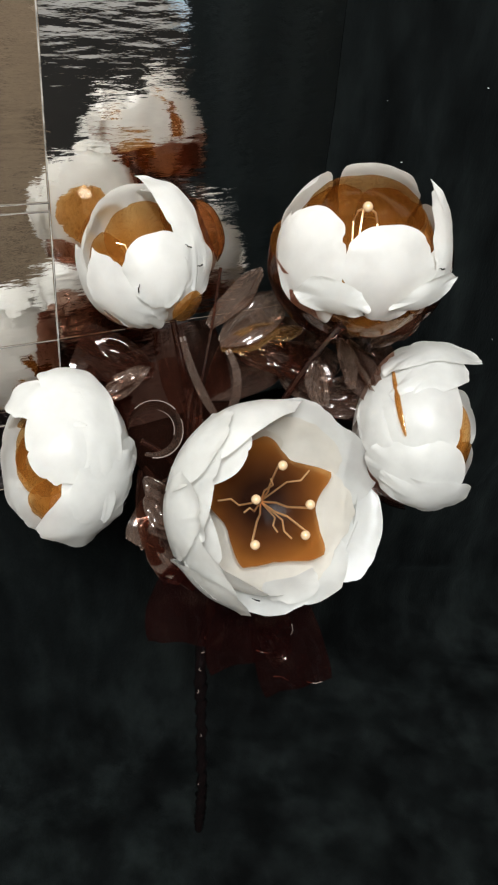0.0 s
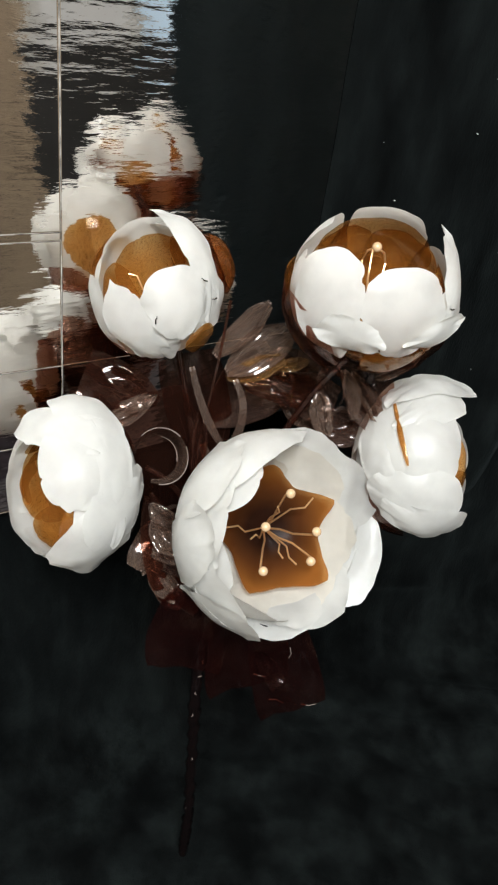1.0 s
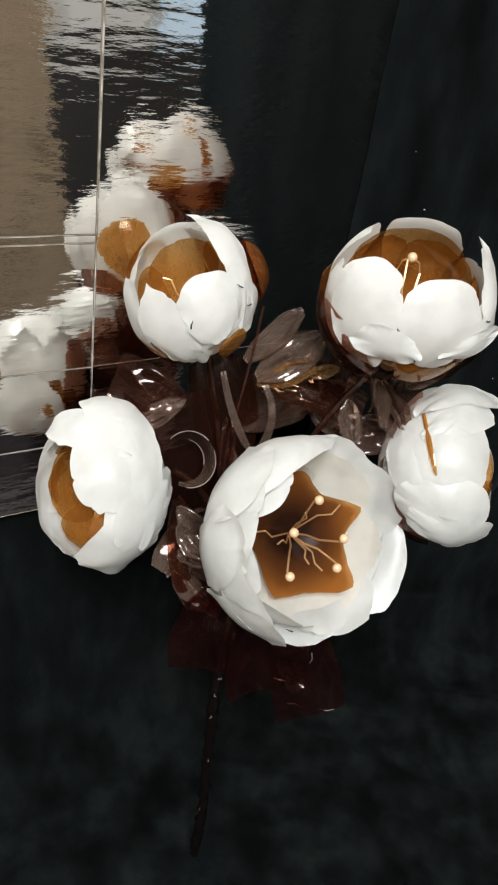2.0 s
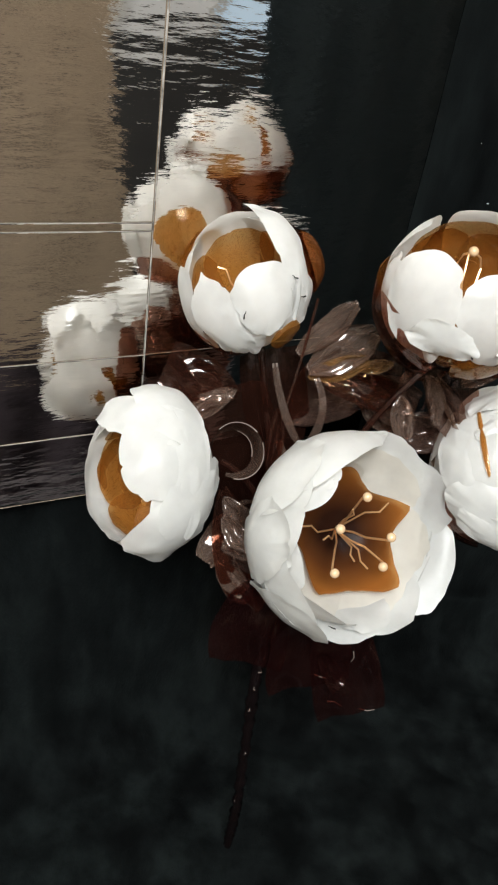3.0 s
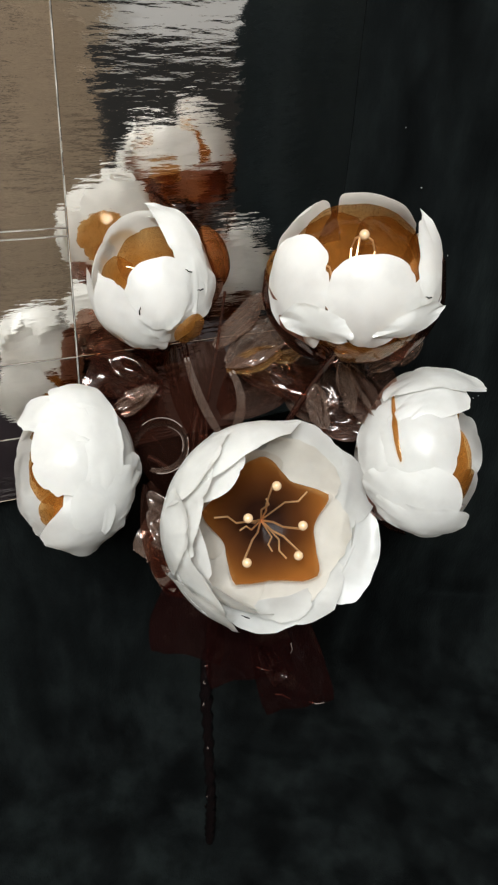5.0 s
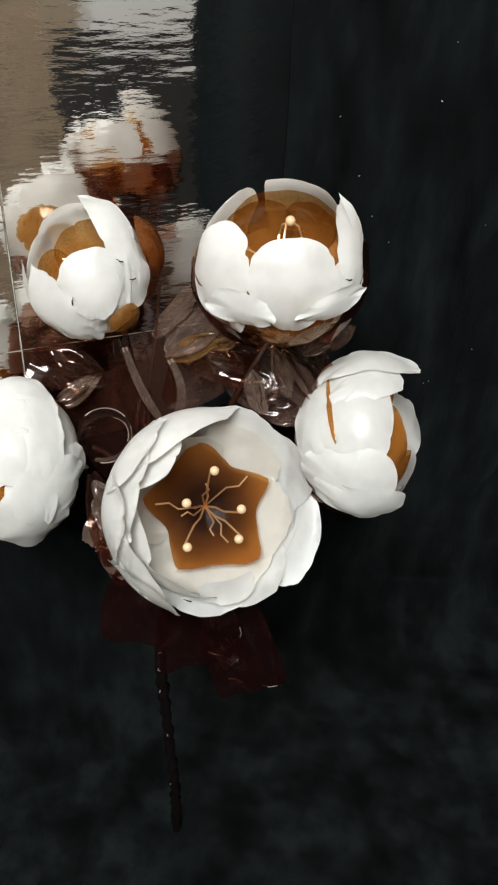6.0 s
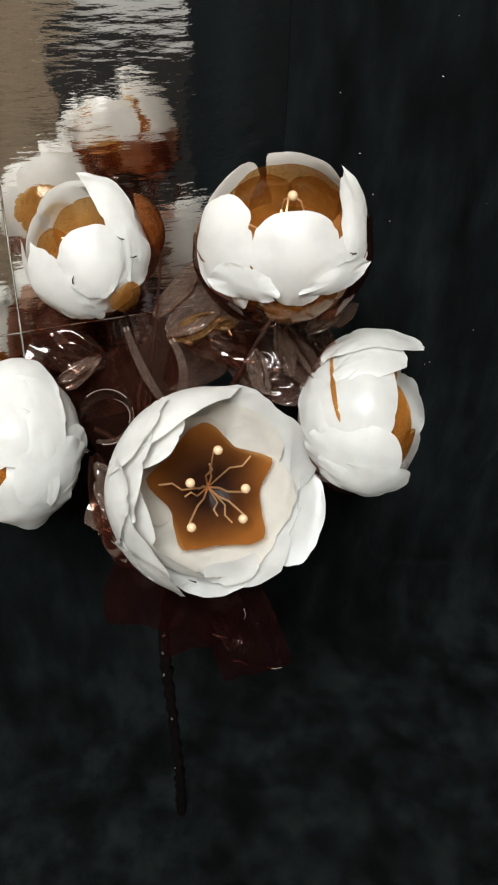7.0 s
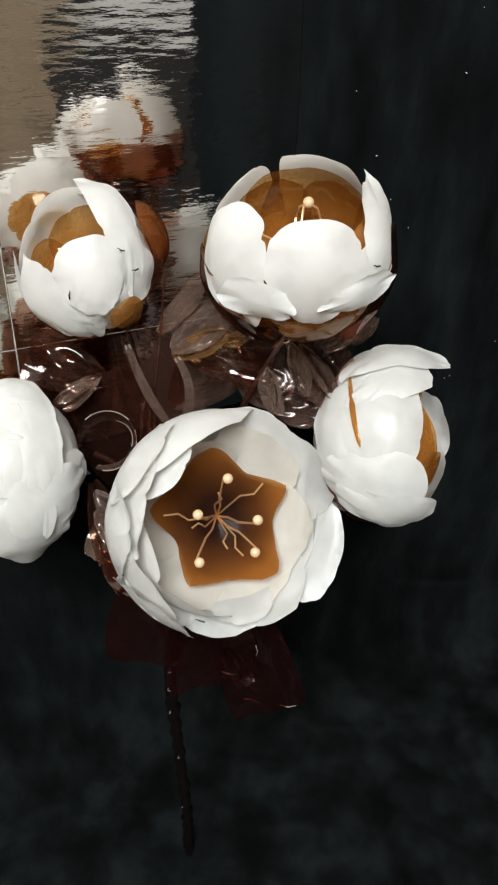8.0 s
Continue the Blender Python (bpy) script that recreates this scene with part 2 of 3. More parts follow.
# black velvet: below the panel, beside it and over the floor
def low_cloth(u, v):
    s = -1.2 + 2.6 * u
    drop, bend, r = 0.36, 0.16, 0.10
    way = v * 1.04
    if way < drop:
        m, z = 0.004, MIRROR_LOW + 0.002 - way
    elif way < drop + bend:
        a = (way - drop) / bend * math.pi / 2
        m, z = 0.004 + r * (1 - math.cos(a)), 0.108 - r * math.sin(a)
    else:
        m, z = 0.104 + way - drop - bend, 0.008
    soft = max(0.0, min(1.0, (way - 0.05) * 2.2))
    wave = noise.noise(Vector((s * 4.5, way * 3.5, 1.7)))
    fine = noise.noise(Vector((s * 14 + way * 9, way * 10 - s * 4, 5.1)))
    fold = max(0.0, math.sin((way - s * 0.72) * 70 + 5 * wave)) ** 2
    lift = soft * (0.010 * (wave + 0.6) + 0.010 * fold * max(0.0, min(1.0, (s - 0.02) * 4)) + 0.004 * (fine + 0.4))
    flat = min(1.0, max(0.0, (way - drop) / bend))
    return at_wall(s, m + lift * (1 - flat), z + lift * flat)


tagged(link("velvet_floor_cloth", sheet(170, 110, low_cloth, 0.002), VELVET), "black velvet cloth hanging from the panel and spread on the floor", "velvet cloth")


def side_cloth(u, v):
    s, z = MIRROR_RIGHT - 0.004 + 0.006 * noise.noise(Vector((0.3, v * 9, 2))) * (1 - u) + 1.1 * u, 0.24 + 1.3 * v
    wave = noise.noise(Vector((s * 6, z * 1.5, 3.3)))
    m = 0.0001 + min(1, u * 4) * (0.016 + 0.012 * math.sin(s * 38 + 4 * wave) + 0.01 * wave)
    m = 0.0001 + (m - 0.0001) * min(1.0, max(0.0, (z - 0.24) / 0.2))
    m += (0.05 * (0.62 - z) - 0.0222) * max(0.0, 1 - u * 5)
    return at_wall(s, m, z)


tagged(link("velvet_backdrop", sheet(110, 70, side_cloth, 0.0003), VELVET), "black velvet backdrop hanging in soft folds", "velvet cloth")


# ---- flowers ----
def petal_mesh(R, frame3, az, pol, turn, hl, hw, rs=1.0, curl=0.0, ragged=0.05, seed=0, thick=0.0009, n=16, dome=0.07, peak=None):
    """A spoon-shaped petal: an oval patch of a ball of radius R * rs round the flower's middle.
    az, pol: where its middle lies; turn: how its tip is turned from the flower's axis; hl, hw: half its length and width in degrees."""
    ax, e1, e2 = frame3
    a, p = radians(az), radians(pol)
    out = e1 * math.cos(a) + e2 * math.sin(a)
    c = ax * math.cos(p) + out * math.sin(p)
    tip = ax * math.sin(p) - out * math.cos(p)
    side = c.cross(tip)
    tr = radians(turn)
    tip, side = tip * math.cos(tr) + side * math.sin(tr), side * math.cos(tr) - tip * math.sin(tr)
    bm = bmesh.new()
    rnd = random.Random(seed * 13 + 5)
    corners = [(rnd.uniform(0.7, 1.4) * rnd.choice((-1, 1)), rnd.uniform(0.6, 1.8), rnd.uniform(0.08, 0.16))]
    corners += [(rnd.uniform(1.4, 2.3) * rnd.choice((-1, 1)), rnd.uniform(0.6, 1.8), rnd.uniform(0.07, 0.14)) for _ in range(2)]
    rings, around = n, 96
    mid = None
    last = None
    nicks = [(rnd.uniform(-2.6, 2.6), rnd.uniform(0.03, 0.07), rnd.uniform(0.035, 0.07)) for _ in range(3)]
    for i in range(rings + 1):
        k = (i / rings) ** 0.8
        ring = []
        for j in range(around):
            w = 2 * math.pi * j / around
            rough = ragged * (0.28 + 0.75 * max(0.0, min(1.0, 0.5 - math.cos(w) * 1.5)))
            edge = 1 + rough * noise.noise(Vector((math.cos(w) * 1.8, math.sin(w) * 1.8, seed * 7.1))) * 2
            edge += rough * 0.3 * noise.noise(Vector((math.cos(w) * 7, math.sin(w) * 7, seed * 3.7)))
            wrap = (w + math.pi) % (2 * math.pi) - math.pi
            edge += ragged * 0.8 * sum(a * math.exp(-((wrap - w0) / sp) ** 2) for w0, a, sp in corners)
            edge -= sum(a * math.exp(-((wrap - w0) / sp) ** 2) for w0, a, sp in nicks)
            if peak is not None:
                edge += 0.24 * math.exp(-abs((wrap - radians(peak) + math.pi) % (2 * math.pi) - math.pi) / 0.17)
            x, y = math.cos(w), math.sin(w)
            q = abs(x) ** 2.5 + abs(y) ** 2.5
            edge /= q ** 0.4
            low = 1.25 if x < 0 else 1.0
            narrow = 1.0 - 0.35 * max(0.0, -x)
            lp, lq = radians(hl) * x * low * edge * k, radians(hw) * y * narrow * edge * k
            ang = math.hypot(lp, lq)
            way = tip * lp + side * lq
            way = way / ang if ang > 1e-9 else tip
            bend = noise.noise(Vector((lp * 3, lq * 3, seed * 1.9)))
            r = R * rs * (1 + curl * k ** 4 * max(0.0, x) + 0.03 * bend * k)
            r *= 1 + 0.004 * noise.noise(Vector((lp * 6, lq * 6, seed * 4.7)))
            r *= 1 + 0.012 * max(0.0, k - 0.86) / 0.14 * (0.5 + noise.noise(Vector((x * 3.5, y * 3.5, seed * 6.1))))
            r *= 1 - dome * k ** 2.6
            r *= 1 + rough * k ** 4 * (1.2 * noise.noise(Vector((math.cos(w) * 1.6, math.sin(w) * 1.6, seed * 2.3))) + 0.12 * noise.noise(Vector((math.cos(w) * 8, math.sin(w) * 8, seed * 5.3))))
            ring.append(bm.verts.new((c * math.cos(ang) + way * math.sin(ang)) * r) if i else None)
        if i == 0:
            mid = bm.verts.new(c * R * rs)
        elif i == 1:
            for j in range(around):
                bm.faces.new((mid, ring[j], ring[(j + 1) % around]))
        else:
            for j in range(around):
                bm.faces.new((last[j], ring[j], ring[(j + 1) % around], last[(j + 1) % around]))
        last = ring
    bmesh.ops.solidify(bm, geom=bm.faces, thickness=thick)
    return bm


def tube(points, radius, sides=8, taper=1.0):
    """A round rod through the points, its end taper times as thick."""
    bm = bmesh.new()
    pts = [Vector(p) for p in points]
    last = None
    for i, p in enumerate(pts):
        d = (pts[min(i + 1, len(pts) - 1)] - pts[max(i - 1, 0)]).normalized()
        a = d.orthogonal().normalized() if abs(d.z) > 0.95 else d.cross(Vector((0, 0, 1))).normalized()
        b = d.cross(a)
        r = radius * (1 + (taper - 1) * i / (len(pts) - 1))
        ring = [bm.verts.new(p + (a * math.cos(2 * math.pi * j / sides) + b * math.sin(2 * math.pi * j / sides)) * r) for j in range(sides)]
        if last:
            for j in range(sides):
                bm.faces.new((last[j], last[(j + 1) % sides], ring[(j + 1) % sides], ring[j]))
        else:
            bm.faces.new(ring[::-1])
        last = ring
    bm.faces.new(last)
    return bm


def curve_points(a, b, c, n=10):
    a, b, c = Vector(a), Vector(b), Vector(c)
    return [a * (1 - k) ** 2 + b * 2 * k * (1 - k) + c * k * k for k in (i / n for i in range(n + 1))]


def ball(centre, r):
    bm = bmesh.new()
    bmesh.ops.create_uvsphere(bm, u_segments=16, v_segments=10, radius=r)
    bmesh.ops.translate(bm, verts=bm.verts, vec=centre)
    return bm


def funnel_petal(R, frame3, az, half, r0, z0, r1, z1, bow, lip, ragged, seed):
    """A petal of an open flower: it rises from near the axis and flares out to a rounded, uneven rim."""
    ax, e1, e2 = frame3
    bm = bmesh.new()
    around, rings = 80, 14
    rows = []
    for i in range(1, rings + 1):
        k = i / rings
        row = []
        for j in range(around):
            w = 2 * math.pi * j / around
            x, y = math.cos(w), math.sin(w)
            q = (abs(x) ** 2.4 + abs(y) ** 2.4) ** (1 / 2.4)
            edge = 1 + ragged * (1.2 * noise.noise(Vector((x * 1.6, y * 1.6, seed * 3.1))) + 0.7 * noise.noise(Vector((x * 6, y * 6, seed * 1.7))))
            px, py = x / q * edge * k, y / q * edge * k
            u = max(0.0, px * 0.5 + 0.5)
            a = radians(az + half * 1.08 * py)
            r = R * (r0 + (r1 - r0) * u)
            z = R * (z0 + (z1 - z0) * u ** bow - lip * u ** 6 - 0.05 * py * py * u)
            z += R * u * (0.07 * noise.noise(Vector((px * 1.3, py * 1.3, seed * 2.7))) + ragged * 0.22 * k ** 5 * noise.noise(Vector((x * 5, y * 5, seed * 4.3))))
            row.append(bm.verts.new(ax * z + (e1 * math.cos(a) + e2 * math.sin(a)) * r))
        rows.append(row)
    a = radians(az)
    mid = bm.verts.new(sum((v.co for v in rows[0]), Vector()) / around)
    for j in range(around):
        n = (j + 1) % around
        bm.faces.new((mid, rows[0][j], rows[0][n]))
        for low, high in zip(rows, rows[1:]):
            bm.faces.new((low[j], high[j], high[n], low[n]))
    bmesh.ops.solidify(bm, geom=bm.faces, thickness=0.0008)
    return bm


def star_cup(rim, height, frame3, start, notch, seed, lift=0.0):
    """A bottle's base cut open: a cup whose edge runs out into five points."""
    ax, e1, e2 = frame3
    bm = bmesh.new()
    around, rings = 90, 14
    floor = -0.0425 + lift
    mid, last = bm.verts.new(ax * floor), None
    for i in range(1, rings + 1):
        k = i / rings
        row = []
        for j in range(around):
            w = 2 * math.pi * j / around
            d = ((w - radians(start)) / (2 * math.pi / 5)) % 1.0
            d = min(d, 1 - d) * 2
            edge = 1 - notch * (1 + 0.5 * math.sin(2 * w + 0.6)) * math.sin(d * math.pi / 2) + 0.07 * noise.noise(Vector((math.cos(w) * 1.3, math.sin(w) * 1.3, seed * 1.3)))
            edge += 0.03 * noise.noise(Vector((math.cos(w) * 5, math.sin(w) * 5, seed * 2.3)))
            q = k * edge
            r = rim * q ** 0.85 * (1 + 0.035 * math.cos(math.pi * d) * k)
            z = floor + height * (0.25 * q + 0.70 * q ** 3) + 0.12 * rim * k * k * noise.noise(Vector((math.cos(w) * 2, math.sin(w) * 2, seed * 4.1))) + 0.05 * rim * q * (1 - d)
            row.append(bm.verts.new(ax * z + (e1 * math.cos(w) + e2 * math.sin(w)) * r))
        for j in range(around):
            n = (j + 1) % around
            bm.faces.new((mid, row[j], row[n]) if last is None else (last[j], row[j], row[n], last[n]))
        last = row
    bmesh.ops.solidify(bm, geom=bm.faces, thickness=0.0007)
    return bm


def make_flower(middle, axis, face, R, label, whites, ambers, browns, stamens, seed, tall=1.0, marks=(), deep=1.0, dome=0.03, ragged=0.065, wires=(), loops=False, pods=(), flares=(), star=None):
    """One flower: an Empty at its middle with white petals, amber inner petals, brown sepals and stamens."""
    ax = Vector(axis).normalized()
    f = Vector(face)
    e1 = (f - ax * f.dot(ax)).normalized()
    frame3 = (ax, e1, ax.cross(e1))
    ob = tagged(new("peony_flower"), label, "artificial flower", "peonies of the bouquet")
    ob.location = middle
    for i, (az, pol, turn, hl, hw, rs, curl, *peak) in enumerate(whites):
        part("petal", petal_mesh(R, frame3, az, pol, turn, hl, hw, rs, curl, ragged, seed + i, 0.0009, 16, dome, *peak), WHITE, ob)
    for i, (az, half, r0, z0, r1, z1, bow, lip) in enumerate(flares):
        part("petal", funnel_petal(R, frame3, az, half, r0, z0, r1, z1, bow, lip, ragged * 1.5, seed + 100 + i), WHITE_AMBERLIT if r0 < 0.5 else WHITE, ob, "white inner petal tinted for amber bounce light" if r0 < 0.5 else "")
    if star is not None:
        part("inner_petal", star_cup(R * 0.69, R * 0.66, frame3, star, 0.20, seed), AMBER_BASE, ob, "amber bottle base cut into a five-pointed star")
    for i, (az, pol, turn, hl, hw, rs, curl) in enumerate(ambers):
        part("inner_petal", petal_mesh(R, frame3, az, pol, turn, hl, hw, rs, curl, 0.02, seed + 20 + i, 0.0008, 12, 0.02), AMBER, ob, "translucent amber inner petal")
    for i, (az, pol, turn, hl, hw, rs, curl) in enumerate(browns):
        part("sepal", petal_mesh(R, frame3, az, pol, turn, hl, hw, rs, curl, 0.03, seed + 40 + i, 0.0008, 12, 0.03), BROWN, ob, "glossy translucent brown sepal")
    for i, (az, pol, turn, hl, hw, rs, curl) in enumerate(pods):
        part("sepal", petal_mesh(R, frame3, az, pol, turn, hl, hw, rs, curl, 0.02, seed + 80 + i, 0.0008, 12, 0.12), WARM, ob, "warm brown rounded bottle sepal")
    up = Vector((0.0, 0.6, 0.8))
    stretch = Matrix.Identity(3) + Matrix([[(tall - 1) * a * b for b in up] for a in up])
    stretch = stretch @ (Matrix.Identity(3) + Matrix([[(deep - 1) * a * b for b in ax] for a in ax]))
    for piece in ob.children:
        piece.data.transform(stretch.to_4x4())
    for az, pol, turn, rs in marks:
        a, p = radians(az), radians(pol)
        out = e1 * math.cos(a) + frame3[2] * math.sin(a)
        c = ax * math.cos(p) + out * math.sin(p)
        d = Matrix.Rotation(radians(turn), 3, c) @ (ax * math.sin(p) - out * math.cos(p))
        pts = [stretch @ ((c + d * k * 0.05 + c.cross(d) * 0.010 * (1 if k == 0.1 else 0)) * R * rs) for k in (-1, 0.1, 0.35, 1)]
        part("crease", tube(pts, 0.0006, 5, 0.4), STEM, ob, "short dark crease in the white plastic")
    base = -ax * R * 0.55 * deep
    part("receptacle", ball(-ax * R * 0.97 * deep, R * 0.16), STEM, ob, "dark brown flower base")
    for i, (az, lean, length) in enumerate(stamens):
        a, l = radians(az), radians(lean)
        out = e1 * math.cos(a) + frame3[2] * math.sin(a)
        tip = base + (ax * math.cos(l) + out * math.sin(l)) * length
        bow = 0.0028 * (-1) ** i
        st = part("stamen", tube([base, base.lerp(tip, 0.30) + ax * 0.004, base.lerp(tip, 0.52) + ax * 0.006 + ax.cross(out) * bow, base.lerp(tip, 0.85) + (ax + out * 0.6) * 0.006 + ax.cross(out) * bow, tip], 0.0009, 6), GOLD, ob, "bent gold wire stamen")
        part("pearl", ball(tip, 0.0039), PEARL, st, "small cream pearl bead")
        for way in (-1, 1) if loops else ():
            across = ax.cross(out) * 0.009 * way
            part("wire", tube([tip, tip + across * 0.7 - ax * 0.004, tip + across - ax * 0.013, base + across * 0.4], 0.0009, 6), GOLD, st, "kinked gold wire")
    for az, lean, length in wires:
        a, l = radians(az), radians(lean)
        out = e1 * math.cos(a) + frame3[2] * math.sin(a)
        tip = base + (ax * math.cos(l) + out * math.sin(l)) * length
        part("stamen", tube([base, base.lerp(tip, 0.55) + ax * 0.006 + ax.cross(out) * 0.003, base.lerp(tip, 0.75) + ax * 0.007 - ax.cross(out) * 0.002, tip], 0.0008, 6), GOLD, ob, "bare gold wire stamen")
    return ob


TOWARD = (0.0, -0.8, 0.6)


def ring(count, start, pol, hl, hw, rs, curl=0.0):
    return [(i * 360 / count + start, pol, 0, hl, hw, rs, curl) for i in range(count)]


# open flower facing the viewer
make_flower((0.057, 0.456, 0.541), (0.18, -0.78, 0.60), (1, 0, 0), 0.0785,
    "wide open white plastic peony with amber centre and pearl stamens",
    [(-145, 90, 0, 40, 38, 1.07, 0.06), (172, 82, 0, 40, 34, 1.05, 0.09), (120, 70, -70, 36, 22, 1.08, 0.03),
     (-118, 100, 0, 44, 40, 0.93, 0.04), (-158, 92, 0, 42, 34, 0.94, 0.0), (146, 68, 10, 28, 22, 0.96, 0.0), (-168, 80, 15, 36, 20, 1.12, 0.12),
     (-125, 88, -10, 36, 22, 1.13, 0.08), (150, 86, 0, 38, 26, 1.09, 0.11)] + ring(6, 20, 130, 34, 44, 0.99, 0.0),
    [],
    ring(5, 0, 144, 40, 42, 1.05, 0.0),
    [(92, 27, 0.0700), (8, 20, 0.0680), (-41, 32, 0.0620), (-118, 32, 0.0660), (168, 18, 0.0700)], 1, 1.0, ((-140, 66, 30, 1.02), (-100, 70, 70, 1.0), (172, 64, 20, 1.04)), 0.82, 0.015, 0.062, ((45, 50, 0.055), (-75, 30, 0.045), (-55, 40, 0.050), (180, 52, 0.056), (105, 24, 0.052), (-160, 34, 0.042)), star=31, flares=[
        (72, 34, 0.50, -0.50, 1.11, 0.22, 1.5, 0.05), (-16, 30, 0.50, -0.46, 1.28, 0.14, 1.25, 0.12), (36, 32, 0.50, -0.54, 1.13, 0.16, 1.5, 0.0), (-54, 30, 0.50, -0.54, 1.09, 0.14, 1.5, 0.0),
        (-88, 32, 0.50, -0.50, 1.10, 0.22, 1.5, 0.05), (104, 26, 0.50, -0.52, 1.04, 0.28, 1.6, 0.0), (-125, 30, 0.50, -0.50, 1.09, 0.27, 1.6, 0.0), (-72, 20, 0.60, -0.40, 1.00, 0.32, 1.4, 0.06),
        (62, 40, 0.28, -0.50, 0.93, 0.06, 1.7, 0.0), (-6, 38, 0.28, -0.51, 0.90, 0.04, 1.7, 0.0), (-64, 40, 0.28, -0.50, 0.94, 0.05, 1.7, 0.04), (-122, 36, 0.28, -0.51, 0.92, 0.05, 1.7, 0.0),
        (176, 42, 0.28, -0.50, 0.80, 0.14, 1.9, 0.0), (118, 36, 0.28, -0.51, 0.79, 0.14, 1.9, 0.0)])

# upper flower with its cup turned up
make_flower((0.0985, 0.508, 0.735), (-0.08, -0.24, 0.97), TOWARD, 0.0595,
    "white plastic peony cup turned up over amber petals",
    [(-50, 68, 30, 33, 26, 1.10, 0.0), (8, 66, -7, 28, 29, 1.09, 0.0), (-26, 83, 77, 17, 12, 1.15, 0.12, 20), (31, 84, -80, 19, 9, 1.15, 0.10, -10),
     (61, 62, -36, 30, 14, 1.11, 0.08, 0), (158, 72, 5, 48, 28, 1.07, 0.02, -40), (-136, 80, 10, 36, 25, 1.04, 0.02, -30), (102, 94, 0, 32, 26, 1.00, 0.02),
     (-98, 94, 0, 32, 30, 1.00, 0.0), (48, 84, -40, 22, 20, 1.05, 0.02), (178, 122, 0, 30, 40, 0.98, 0.0)],
    ring(5, 62, 94, 42, 40, 0.90) + [(166, 76, 0, 42, 50, 0.95, 0.0)] + [(14, 112, 0, 24, 28, 1.04, 0.0), (-120, 98, 0, 14, 20, 1.10, 0.0)], [(-72, 116, 0, 36, 38, 1.12, 0.0), (82, 114, 0, 38, 40, 1.12, 0.0), (150, 134, 0, 38, 44, 1.13, 0.0), (-140, 134, 0, 38, 44, 1.13, 0.0)],
    [(164, 35, 0.0604), (-75, 40, 0.042)], 60, 0.97, ((-8, 88, 20, 1.13), (46, 74, 60, 1.1)), wires=((120, 30, 0.050), (-110, 30, 0.050)), loops=True)

# upper flower close to the mirror panel
make_flower((-0.058, 0.560, 0.695), (-0.36, -0.42, 0.83), TOWARD, 0.0495,
    "half closed white plastic peony beside the mirror panel",
    [(1, 58, -27, 24, 26, 1.17, 0.0), (-46, 70, 24, 34, 21, 1.12, 0.02, 0), (60, 52, -56, 46, 17, 1.12, 0.06, 8), (-31, 90, 34, 18, 22, 1.08, 0.03),
     (170, 84, 2, 50, 36, 1.07, 0.03), (-92, 82, 12, 40, 22, 1.08, 0.05), (-130, 84, 0, 44, 32, 1.02, 0.03), (28, 86, -73, 23, 20, 1.10, 0.02),
     (-10, 104, 10, 30, 28, 0.98, 0.0), (40, 88, 0, 32, 30, 1.0, 0.0), (112, 80, 0, 44, 34, 1.0, 0.0)],
    ring(5, 20, 104, 40, 44, 0.88) + [(4, 104, 0, 15, 14, 1.13, 0.0), (-164, 86, 10, 24, 24, 1.15, 0.0)], [(110, 116, 0, 40, 36, 1.2, 0.0), (-100, 130, 0, 40, 40, 1.1, 0.0)],
    [], 120, 1.08, ((30, 62, 20, 1.19), (27, 78, 50, 1.19), (-22, 62, -30, 1.19)), ragged=0.065, wires=((-150, 30, 0.046), (-80, 36, 0.048), (-60, 46, 0.046)), pods=[(74, 92, 0, 24, 22, 1.30, 0.0), (90, 102, 15, 24, 20, 1.24, 0.0)])

# left flower turned outward
make_flower((-0.112, 0.487, 0.548), (-0.78, -0.60, 0.08), TOWARD, 0.0530,
    "closed white plastic peony bud turned aside",
    [(13, 74, -10, 33, 31, 1.13, 0.0), (50, 66, -62, 36, 17, 1.12, 0.04, 10), (24, 92, -88, 62, 23, 1.14, 0.04, 0), (-32, 98, 7, 31, 23, 1.13, 0.03),
     (-57, 80, -30, 32, 34, 1.11, 0.02), (-48, 92, 112, 36, 36, 1.06, 0.02, 0), (-68, 96, 100, 34, 30, 1.04, 0.02, 24), (-38, 106, 20, 36, 34, 1.05, 0.0),
     (157, 78, 20, 34, 34, 1.06, 0.02), (-172, 76, 2, 35, 38, 1.08, 0.0), (-120, 80, 0, 36, 36, 1.0, 0.02), (100, 82, 0, 38, 34, 1.0, 0.0), (60, 104, 0, 36, 40, 0.98, 0.0),
     (10, 140, 0, 34, 46, 0.97, 0.0), (-40, 138, 0, 34, 44, 0.98, 0.0), (20, 114, 0, 34, 44, 0.95, 0.0), (-20, 114, 0, 34, 44, 0.95, 0.0), (80, 130, 0, 36, 44, 0.97, 0.0), (-80, 122, 0, 36, 40, 0.97, 0.0)],
    ring(5, 20, 92, 44, 44, 0.86) + [(167, 86, 40, 20, 22, 1.06, 0.0)], [(120, 146, 0, 34, 40, 1.05, 0.03)], [(0, 20, 0.045), (-90, 30, 0.045)], 180, 1.22, ((-12, 104, -50, 1.1), (-60, 118, 30, 1.1)))

